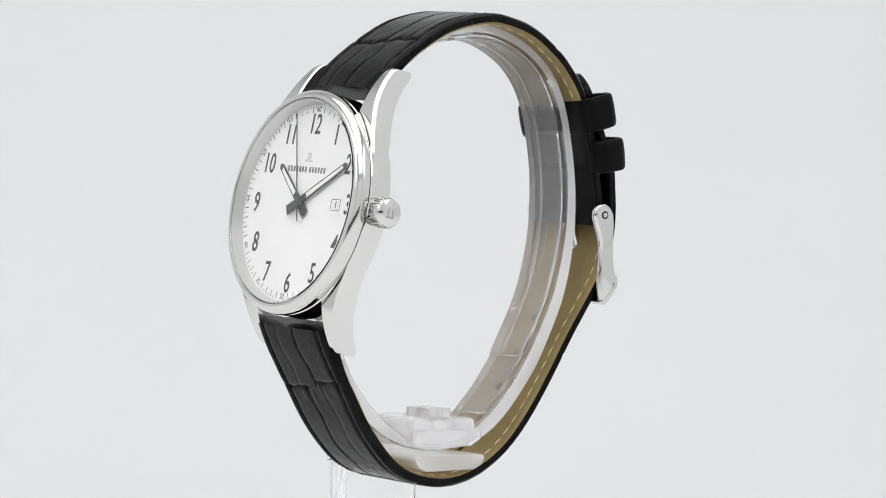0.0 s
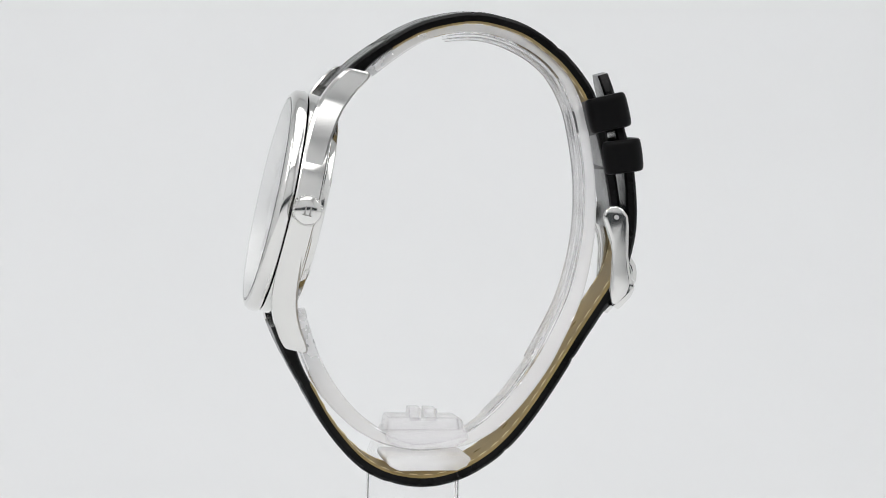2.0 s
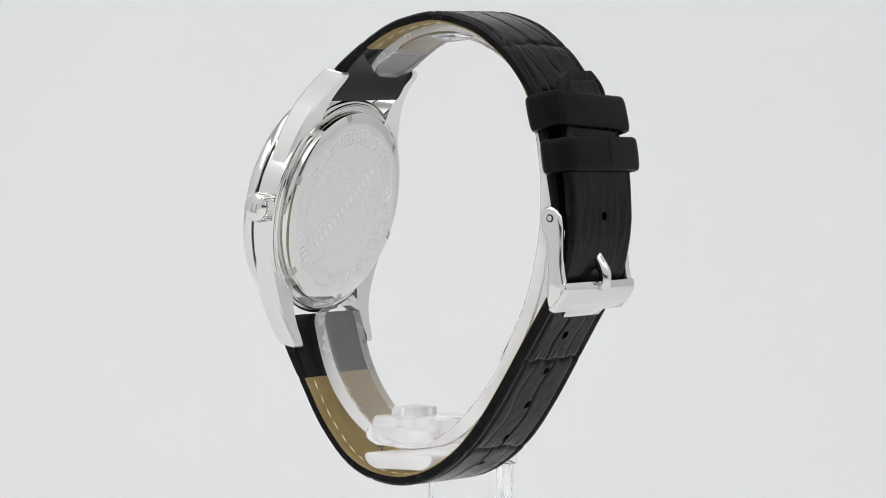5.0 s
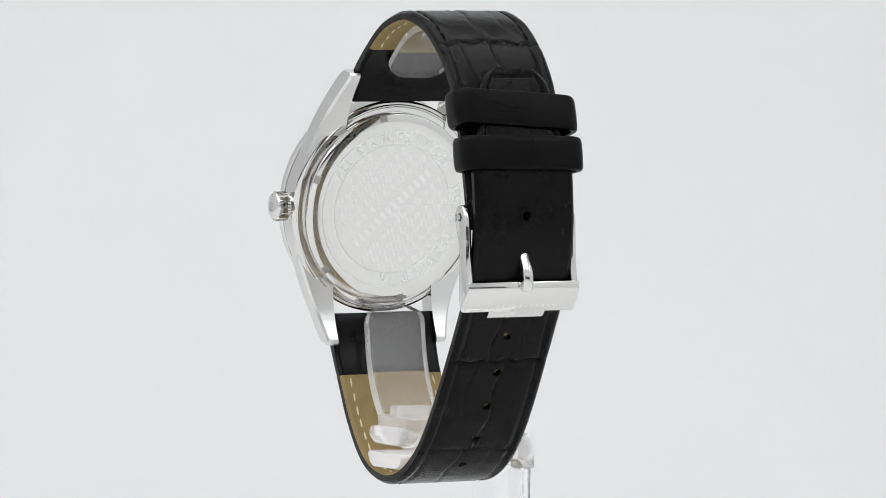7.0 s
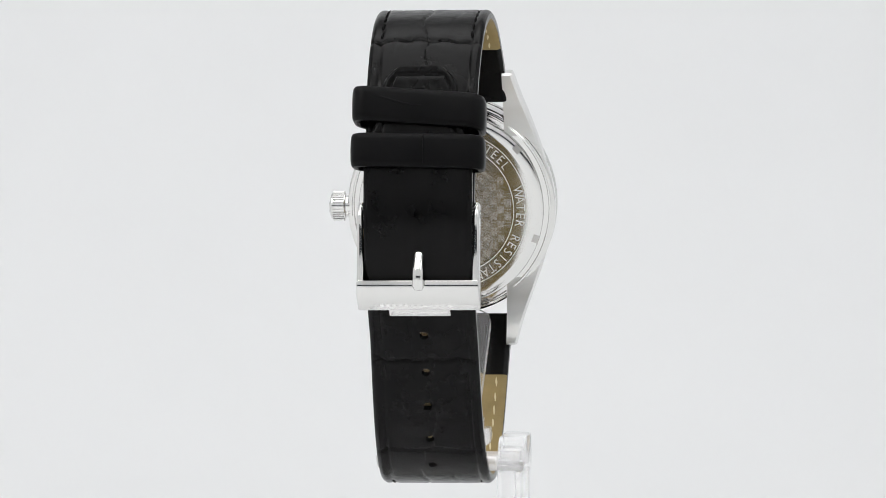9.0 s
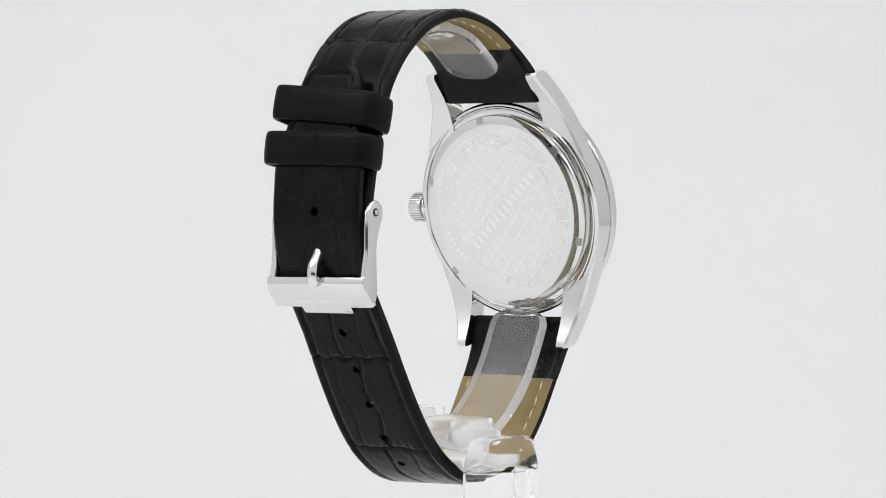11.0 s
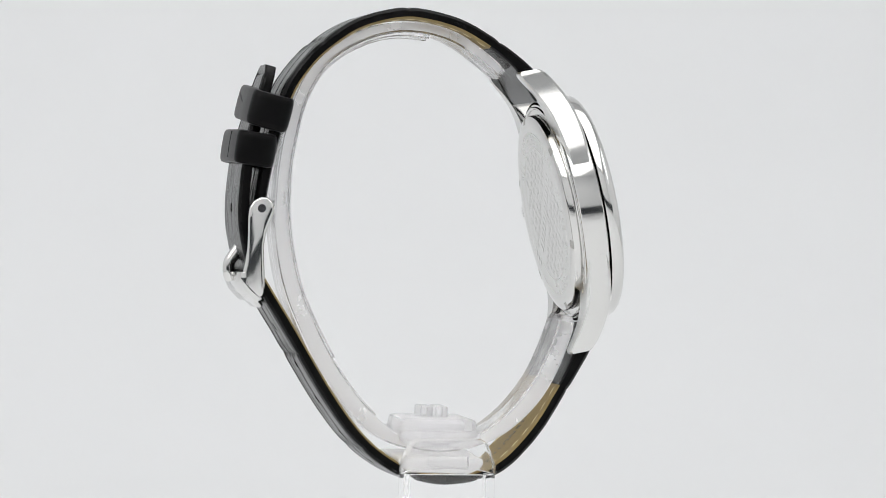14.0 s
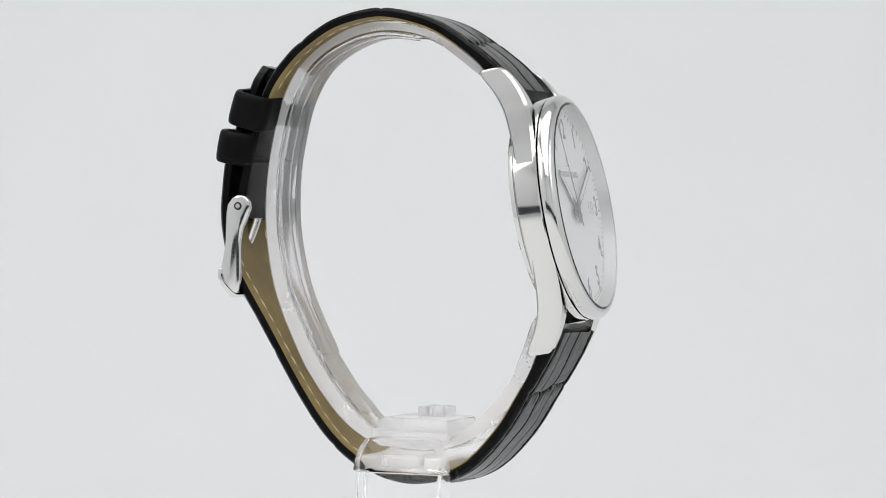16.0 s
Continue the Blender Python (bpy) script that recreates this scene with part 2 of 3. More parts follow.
def bars(items, z, h=0.03):
    """Small flat bars (x, y, length, width, turn) as one bmesh."""
    bm = bmesh.new()
    for x, y, l, w, turn in items:
        c, s = math.cos(turn), math.sin(turn)
        vs = [[bm.verts.new((x + c * a - s * b, y + s * a + c * b, zz)) for a, b in ((-l / 2, -w / 2), (l / 2, -w / 2), (l / 2, w / 2), (-l / 2, w / 2))] for zz in (z, z + h)]
        bm.faces.new(vs[0][::-1])
        bm.faces.new(vs[1])
        for k in range(4):
            bm.faces.new((vs[0][k], vs[0][(k + 1) % 4], vs[1][(k + 1) % 4], vs[1][k]))
    return bm


def build_dial():
    z = 3.0
    dial = part("dial", lathe([(0, z - 0.4), (17.6, z - 0.4), (17.6, z), (0, z)], 96), DIAL, watch, "silver-white dial with black arabic numerals", CASE_AT)
    part("rehaut", lathe([(17.7, z - 0.2), (17.45, z + 0.02), (17.95, 4.95), (18.1, 4.95), (18.1, 4.7)], 96, True), BRUSHED, watch, "satin steel inner ring round the dial", CASE_AT)
    for h in range(1, 13):
        x, y = on_dial(h * 30 - 2.0, 14.1)
        text_mesh(str(h), 5.0, (x + 0.42, y - 0.25), 0, INK_AND_SHADE, "numeral", dial, z + 0.01, 0.03, 0.74, offset=0.07)
    ticks = []
    for i in range(60):
        if i % 5 == 0:
            continue
        x, y = on_dial(i * 6, 16.6)
        ticks.append((x, y, 1.1, 0.14, radians(90 - i * 6)))
        x, y = on_dial(i * 6 + 3, 17.0)
        ticks.append((x, y, 0.45, 0.1, radians(87 - i * 6)))
    part("minute_track", bars(ticks, z + 0.004), INK_AND_SHADE, dial, "fine black minute track")
    for i in range(5, 61, 5):
        x, y = on_dial(i * 6, 16.65)
        text_mesh(f"{i:02d}", 1.5, (x, y), radians(-i * 6 if not 15 < i < 45 else 180 - i * 6), INK_AND_SHADE, "minute_numeral", dial, z + 0.01, 0.02, 0.9)
    # maker's mark as plain bars
    tagged(part("maker_mark", bars([(-5.7 + 0.88 * k + (0.5 if k > 6 else 0), 5.9, 0.52, 1.0, 0) for k in range(13)], z + 0.004), MARK_INK, dial, "grey printed maker's mark"), kind="stuff")
    part("emblem", bars([(-0.35, 8.1, 0.3, 1.6, 0), (-0.75, 7.4, 0.8, 0.22, 0), (0.3, 8.1, 0.3, 1.6, 0), (0.75, 7.4, 0.9, 0.22, 0)], z + 0.004), LIGHT_INK, dial, "small pale grey emblem")
    date = part("date_window", prism([(-1.25 + 10.4, -0.95), (1.25 + 10.4, -0.95), (1.25 + 10.4, 0.95), (-1.25 + 10.4, 0.95)], z + 0.003, z + 0.03), LUME, dial, "white date window")
    part("date_frame", bars([(10.4, 1.0, 2.7, 0.12, 0), (10.4, -1.0, 2.7, 0.12, 0), (9.1, 0, 0.12, 2.0, 0), (11.7, 0, 0.12, 2.0, 0)], z + 0.02), GREY_INK, date)
    text_mesh("1", 1.9, (10.5, 0), 0, INK_AND_SHADE, "date_numeral", date, z + 0.05, 0.02, 0.9)

    def hand(name, deg, length, tail, w0, w1, zz, lume, label):
        a = radians(90 - deg)
        m = CASE_AT @ Matrix.Rotation(a, 4, "Z")
        if lume is None:
            return part(name, prism([(-tail, -w0 / 2), (length, -w1 / 2), (length, w1 / 2), (-tail, w0 / 2)], zz, zz + 0.1), HAND, watch, label, m)
        out = [(-tail, -w0 * 0.62), (-1.2, -w0 * 0.62), (0, -w0 * 0.5), (length - 0.6, -w1 / 2), (length, 0), (length - 0.6, w1 / 2), (0, w0 * 0.5), (-1.2, w0 * 0.62), (-tail, w0 * 0.62)]
        h = part(name, prism(out, zz, zz + 0.16, "z", 0.04, 1), HAND, watch, label, m)
        part("luminous_stripe", prism([(lume, -w0 * 0.29), (length - 1.3, -w1 * 0.26), (length - 1.3, w1 * 0.26), (lume, w0 * 0.29)], zz + 0.15, zz + 0.2), LUME, h)
        return h

    hand("hour_hand", 308.8, 10.3, 3.2, 1.5, 1.15, 3.25, 2.4, "dark baton hour hand with white fill")
    hand("minute_hand", 60.2, 14.9, 3.4, 1.5, 1.15, 3.5, 2.6, "dark baton minute hand with white fill")
    hand("second_hand", 340.5, 16.6, 3.6, 0.28, 0.18, 3.75, None, "thin dark second hand")
    part("hand_cap", lathe([(0, 3.95), (0.6, 3.92), (0.8, 3.75), (0.8, 3.2), (0, 3.2)], 32), HAND, watch, "small dark hand cap", CASE_AT)


def build_crown():
    m = CASE_AT @ Matrix.Rotation(radians(90), 4, "Y")
    crown = part("crown", lathe([(0, 19.3), (2.0, 19.3), (2.0, 20.2), (2.45, 20.35), (2.5, 20.6), (2.5, 22.6), (2.35, 22.95), (1.9, 23.2), (1.0, 23.38), (0, 23.42)], 64), STEEL, watch, "fluted polished steel crown", m)
    for k in range(30):
        a = 2 * math.pi * k / 30
        part("ridge", box(-0.13, 0.13, 2.38, 2.72, 20.5, 22.7, 0.05, 1), STEEL, crown, "", Matrix.Rotation(a, 4, "Z"))
    part("emblem", bars([(-0.45, 0, 0.25, 1.5, 0), (0.45, 0, 0.25, 1.5, 0), (0, -0.8, 1.6, 0.22, 0)], 23.36, 0.08), DARK_STEEL, crown)


def build_back():
    # turned so that its z points away from the dial
    m = CASE_AT @ Matrix.Rotation(radians(180), 4, "Y")
    back = part("case_back", lathe([(0, 1.5), (19.0, 1.5), (19.0, 2.15), (18.85, 2.3), (18.65, 2.32), (18.5, 2.2), (18.45, 1.5), (17.6, 1.5), (17.56, 3.2), (17.45, 3.38), (17.2, 3.5), (16.7, 3.63), (16.2, 3.71), (15.7, 3.755), (15.5, 3.76)] + [(1.55 * k, 3.76) for k in range(9, -1, -1)], 128), STEEL, watch, "mirror-polished steel case back with a stepped rim", m)
    # opener notches: dark plates on the rim paint the shade inside the cuts
    for k in range(6):
        a = radians(41 + 60 * k)
        part("opener_notch", box(-0.75, 0.75, -0.6, 0.62, -0.2, 0.05, 0.04, 1), DARK_STEEL, back, "", Matrix.Rotation(a - math.pi / 2, 4, "Z") @ mm(0, 16.9, 3.56) @ Matrix.Rotation(radians(-12), 4, "X"))
    # black ring stands in for the shade down in the groove
    part("gasket", lathe([(17.62, 1.4), (17.62, 1.8), (18.43, 1.8), (18.43, 1.4)], 96, True), INK_AND_SHADE, back, "black ring painted as the shade in the groove")
    for r in (11.95, 14.5):
        part("engraved_ring", lathe([(r - 0.09, 3.763), (r + 0.09, 3.763), (r + 0.09, 3.772), (r - 0.09, 3.772)], 96, True), LETTER_ETCH, back)
    tiles = []
    for i in range(-9, 10):
        for j in range(-9, 10):
            x, y = i * 1.35, j * 1.35
            if math.hypot(x, y) > 11.2 or abs(x - y) < 2.0:
                continue
            if (i + j) % 2:
                tiles += [(x - 0.52 + 0.26 * k, y, 0.21, 1.26, 0) for k in range(5)]
            else:
                tiles += [(x, y - 0.56 + 0.28 * k, 1.24, 0.07, 0) for k in range(5)]
    tagged(part("engraved_pattern", bars(tiles, 3.762, 0.012), ETCHED, back, "fine basket-weave engraving", smooth=False), kind="stuff")

    def ring_text(body, start, step, r):
        for k, ch in enumerate(body):
            if ch == " ":
                continue
            a = start - k * step
            text_mesh(ch, 2.45, (r * math.cos(radians(a)), r * math.sin(radians(a))), radians(a - 90), LETTER_ETCH, "engraved_letter", back, 3.766, 0.01, 0.85)

    ring_text("ALL STAINLESS STEEL", 151, 6.3, 13.2)
    ring_text("WATER RESISTANT 10", 14, 6.3, 13.2)
    tagged(part("maker_mark", bars([(1.02 * k - 6.7, 1.02 * k - 6.7, 0.75, 1.7, radians(45)) for k in range(14)], 3.763, 0.012), ETCHED, back, "engraved maker's mark"), kind="stuff")
    c = math.cos(radians(45))
    part("emblem", bars([(2.1 * c + d * c - h * c, -2.1 * c + d * c + h * c, l, w, radians(45)) for d, h, l, w in ((-0.45, 0, 0.4, 2.0), (0.45, 0, 0.4, 2.0), (-1.0, 0.9, 1.4, 0.32), (1.0, 0.9, 1.4, 0.32))], 3.763, 0.012), ETCHED, back, "engraved emblem")
    tagged(part("serial_mark", bars([(13.4 * math.cos(radians(200 + 5 * k)), 13.4 * math.sin(radians(200 + 5 * k)), 1.2, 0.6, radians(200 + 5 * k)) for k in range(6)], 3.763, 0.012), ETCHED, back, "engraved serial mark"), kind="stuff")


def narrow_case(k):
    """The case is a little narrower from 9 to 3 o'clock than from 12 to 6."""
    squeeze = CASE_AT @ Matrix.Diagonal((k, 1, 1, 1)) @ CASE_AT.inverted()
    for ob in list(watch.children_recursive):
        m = ob.matrix_local if ob.parent == watch else ob.parent.matrix_local @ ob.matrix_local
        ob.data.transform(m.inverted() @ squeeze @ m)


def hollow_back(depth):
    """The case back is pressed a little hollow, its engraving with it."""
    for ob in [o for o in watch.children_recursive if o.name.startswith("case_back") or (o.parent and o.parent.name.startswith("case_back"))]:
        if ob.name.startswith("opener_notch"):
            continue
        for v in ob.data.vertices:
            r = math.hypot(v.co.x, v.co.y) / (15.5 * MM)
            if r < 1.0 and v.co.z > 3.5 * MM:
                v.co.z -= depth * MM * (1 - r * r)


# ---- the strap ----
def strap_piece(name, line, width, thick, creases, holes, label, lining, seams, centre, seed, emboss_to=1e9):
    """A strap of leather along its outer line (x, z): embossed top, rounded edges, lining and seams."""
    rng = random.Random(seed)
    q, tan, s = smooth_curve(line, 0.3)
    nrm = np.stack([-tan[:, 1], tan[:, 0]], 1)
    mid = q.mean(0)
    if ((q - mid) * nrm).sum() < 0:
        nrm = -nrm
    total = s[-1]
    nw = 64
    rows_off = [rng.uniform(-2.2, 2.2) for _ in range(len(creases) + 2)]
    bow = [rng.uniform(-1.0, 1.0) for _ in creases]
    bow2 = [rng.uniform(0.4, 1.2) for _ in creases]
    def relief(si, w, W, cell):
        e = 0.0
        edge = min(w + W / 2, W / 2 - w)
        e -= 0.55 * max(0.0, 1 - edge / 0.9) ** 2
        if si < emboss_to:
            fall = min(1.0, max(0.0, (edge - 0.3) / 1.2))
            for k, cr in enumerate(creases):
                d = si - (cr + bow[k] * math.sin(w * 0.28 + k) + 0.25 * math.sin(w * 1.3 * bow2[k]))
                if abs(d) < 1.6:
                    e -= (0.32 * math.exp(-(d / 0.24) ** 2) + 0.12 * math.exp(-(d / 0.75) ** 2)) * (0.3 + 0.7 * fall)
                if abs(d) < 4:
                    e += 0.13 * fall * math.exp(-((d - 1.4) / 1.3) ** 2) * noise.noise(Vector((w * 1.9, si * 0.25, seed + 3 * k)))
            for lx, deep in ((rows_off[cell], 0.24), (rows_off[cell] + (5.4 if rows_off[cell] < 0 else -5.4), 0.1)):
                d = w - lx - 0.5 * math.sin(si * 0.55 + cell)
                if abs(d) < 1.2:
                    e -= deep * math.exp(-(d / 0.22) ** 2) * fall
            for seam in seams:
                e -= 0.3 * math.exp(-((edge - seam) / 0.4) ** 2)
            e += 0.035 * noise.noise(Vector((si * 0.5, w * 0.5, seed))) + 0.018 * noise.noise(Vector((si * 1.6, w * 0.9, seed + 9)))
        else:
            e += 0.07 * noise.noise(Vector((si * 0.2, w * 0.7, seed))) + 0.03 * noise.noise(Vector((si * 0.6, w * 2.5, seed)))
            if total - si < 13:
                e -= 0.3 * math.exp(-((min(edge, total - si) - 1.5) / 0.3) ** 2)
        return e

    def slab(lo, hi, trim, top, bottom, embossed):
        """A sheet between two offsets from the line, with the holes punched through it."""
        use = [i for i in range(len(q)) if lo <= s[i] <= hi]
        bm = bmesh.new()
        up, down, centres = [], [], []
        for i in use:
            si, W, c = s[i], width(s[i] / total) - trim, centre(s[i] / total)
            cell = sum(1 for k in creases if k < si)
            ru, rd, rc = [], [], []
            for j in range(nw + 1):
                w = -W / 2 + W * j / nw
                edge = min(w + W / 2, W / 2 - w)
                pu = q[i] + nrm[i] * (top(si) + (relief(si, w, W, cell) if embossed else 0))
                pd = q[i] + nrm[i] * (bottom(si) + 0.3 * max(0.0, 1 - edge / 0.5))
                ru.append(bm.verts.new((pu[0], c + w, pu[1])))
                rd.append(bm.verts.new((pd[0], c + w, pd[1])))
                rc.append((si, w))
            up.append(ru), down.append(rd), centres.append(rc)
        cut = set()
        for a in range(len(use) - 1):
            if min([9] + [abs(centres[a][0][0] - h) for h in holes]) > 2:
                continue
            for b in range(nw):
                x = (centres[a][b][0] + centres[a + 1][b][0]) / 2
                y = (centres[a][b][1] + centres[a][b + 1][1]) / 2
                if any(math.hypot(x - h, y - 0.1) < 0.78 for h in holes):
                    cut.add((a, b))
        for a in range(len(use) - 1):
            for b in range(nw):
                if (a, b) in cut:
                    for (a0, b0), (a1, b1), nb in (((a, b), (a, b + 1), (a - 1, b)), ((a + 1, b), (a + 1, b + 1), (a + 1, b)), ((a, b), (a + 1, b), (a, b - 1)), ((a, b + 1), (a + 1, b + 1), (a, b + 1))):
                        if nb not in cut:
                            bm.faces.new((up[a0][b0], up[a1][b1], down[a1][b1], down[a0][b0]))
                    continue
                bm.faces.new((up[a][b], up[a][b + 1], up[a + 1][b + 1], up[a + 1][b]))
                bm.faces.new((down[a][b], down[a + 1][b], down[a + 1][b + 1], down[a][b + 1]))
            for b in (0, nw):
                bm.faces.new((up[a][b], up[a + 1][b], down[a + 1][b], down[a][b]))
        for a in (0, len(use) - 1):
            for b in range(nw):
                bm.faces.new((up[a][b], up[a][b + 1], down[a][b + 1], down[a][b]))
        return bm

    lo, hi = lining
    ob = part(name, slab(0, 1e9, 0.0, lambda x: 0.0, lambda x: -thick(x), True), LEATHER, watch, label, WATCH_UP)
    part("lining", slab(lo, hi, 0.1, lambda x: 0.75 - thick(x), lambda x: -0.12 - thick(x), False), LINING, ob, "tan leather lining")
    # seams: thread outside black, inside cream
    for seam in seams:
        for side in (-1, 1):
            for top, mat, start, end in ((True, BLACK_THREAD, 2.0, min(total, 48) - 1), (False, CREAM, lo + 0.5, hi - 1)):
                bm = bmesh.new()
                at, g = start, (0.14 if top else 0.2)
                while at + 1.9 < end:
                    i0, i1 = np.searchsorted(s, at), np.searchsorted(s, at + 1.9)
                    ring0 = None
                    for f in (0, 0.25, 0.5, 0.75, 1):
                        i = int(round(i0 + (i1 - i0) * f))
                        W, T, c = width(s[i] / total), thick(s[i]), centre(s[i] / total)
                        lift = (-0.1 if top else -T - 0.12) + (1 if top else -1) * (0.12 * math.sin(math.pi * f) - 0.12)
                        y = c + side * (W / 2 - seam) + 0.15 * (f - 0.5) * side
                        p = q[i] + nrm[i] * lift
                        ring = [bm.verts.new((p[0] + nrm[i][0] * dz, y + dy, p[1] + nrm[i][1] * dz)) for dy, dz in ((-g, 0), (0, g * 0.85), (g, 0), (0, -g * 0.85))]
                        if ring0:
                            for k in range(4):
                                bm.faces.new((ring0[k], ring0[(k + 1) % 4], ring[(k + 1) % 4], ring[k]))
                        ring0 = ring
                    at += 2.9
                part("seam", bm, mat, ob, "black stitching" if top else "cream stitching")
    return ob


def build_strap():
    upper = [(-18.9, 28.5), (-15.4, 32.4), (-11.3, 35.6), (-7.3, 38.2), (-3.3, 40.3), (1.65, 41.7), (6.6, 42.3), (11.5, 41.5), (16.4, 39.75), (21.25, 36.4),
             (24.2, 33.6), (27.0, 29.9), (28.5, 26.9), (29.6, 23.5), (30.5, 20), (31.6, 15.5), (32.4, 11.5), (32.9, 8), (32.6, 4.6)]
    lower = [(-28.4, -13.6), (-26.7, -17.5), (-24.3, -21.8), (-21.9, -25.85), (-18.6, -31.3), (-13.75, -36.9), (-9.4, -39.75), (-4.7, -41.1), (0.5, -41.3), (5.95, -39.85),
             (10.95, -36.95), (14.95, -33.35), (19.0, -28.2), (23.1, -21.85), (27.2, -15.0), (31.25, -8.6), (33.7, -4.4), (35.0, -0.3), (35.9, 5.6), (35.45, 13.4), (34.4, 19), (32.8, 25), (31.4, 29.6), (30.7, 32.0)]
    u = strap_piece("upper_strap", upper, lambda f: 20.4 - 1.9 * f, lambda s: 1.9 + 1.6 * math.exp(-(s / 6) ** 2), [12.5, 30, 45.7, 60], [], "black crocodile-embossed leather strap half with buckle",
                    (13.2, 60), (1.9,), lambda f: 1.8, 3, 66)
    l = strap_piece("lower_strap", lower, lambda f: 20.4 - 1.9 * min(1, f * 1.6) if f < 0.87 else (18.5 - 5.3 * min(1, (f - 0.87) / 0.09) if f < 0.962 else 13.2 - 5.2 * ((f - 0.962) / 0.038) ** 2.6), lambda s: 1.9 + 1.6 * math.exp(-(s / 6) ** 2),
                    [11.5, 35, 58, 77.8], HOLES, "black crocodile-embossed leather strap half with holes",
                    (12.0, 103.5), (1.9,), lambda f: 1.6 - 0.55 * math.sin(math.pi * min(1.0, f / 0.62)) + 0.25 * f, 8, 88)
    q, tan, s = smooth_curve(lower, 0.3)
    for k, ch in enumerate("GENUINE"):
        i = np.searchsorted(s, 19.8 + 1.8 * k)
        tx, tz = tan[i]
        inward = Vector((-tz, 0, tx))
        p = Vector((q[i][0], 1.2, q[i][1])) + inward * 2.06
        m = Matrix(((tx, 0, inward.x, p.x * MM), (0, 1, 0, p.y * MM), (tz, 0, inward.z, p.z * MM), (0, 0, 0, 1)))
        text_mesh(ch, 2.8, (0, 0), 0, INK_AND_SHADE, "printed_letter", l, 0.0, 0.02, 0.8, m)
    return u, l


HOLES = [53.8, 61.0, 68.3, 75.6, 83.2, 106.0]


def keeper(name, a, b, height, y0, y1, depth, slope, label):
    """A leather loop round both strap layers: a is its lower middle, b the direction of the strap, in (x, z)."""
    d = Vector(b).normalized()
    m = Matrix(((d.y, 0, d.x, a[0] * MM), (0, 1, 0, 0), (-d.x, 0, d.y, a[1] * MM), (0, 0, 0, 1)))
    bm = bmesh.new()
    prof = [(-0.7, 0.0), (-0.28, 0.14), (-0.05, 0.5), (0.06, 1.2), (0.1, height * 0.5), (0.06, height - 1.2), (-0.05, height - 0.5), (-0.28, height - 0.14), (-0.7, height), (-1.1, height - 0.1), (-1.25, height * 0.5), (-1.1, 0.1)]
    rings = []
    for off, z in prof:
        rings.append([bm.verts.new((x, y, z + 0.2 * math.sin(y * 0.24 + 0.6) - slope * (y - 1.6))) for x, y in rounded(-depth / 2 - off, depth / 2 + off, y0 - off, y1 + off, max(0.8, 2.6 + off), 6)])
    n = len(rings[0])
    for p, q in zip(rings, rings[1:] + rings[:1]):
        for k in range(n):
            bm.faces.new((p[k], p[(k + 1) % n], q[(k + 1) % n], q[k]))
    return part(name, bm, LOOP_LEATHER, watch, label, WATCH_UP @ m)


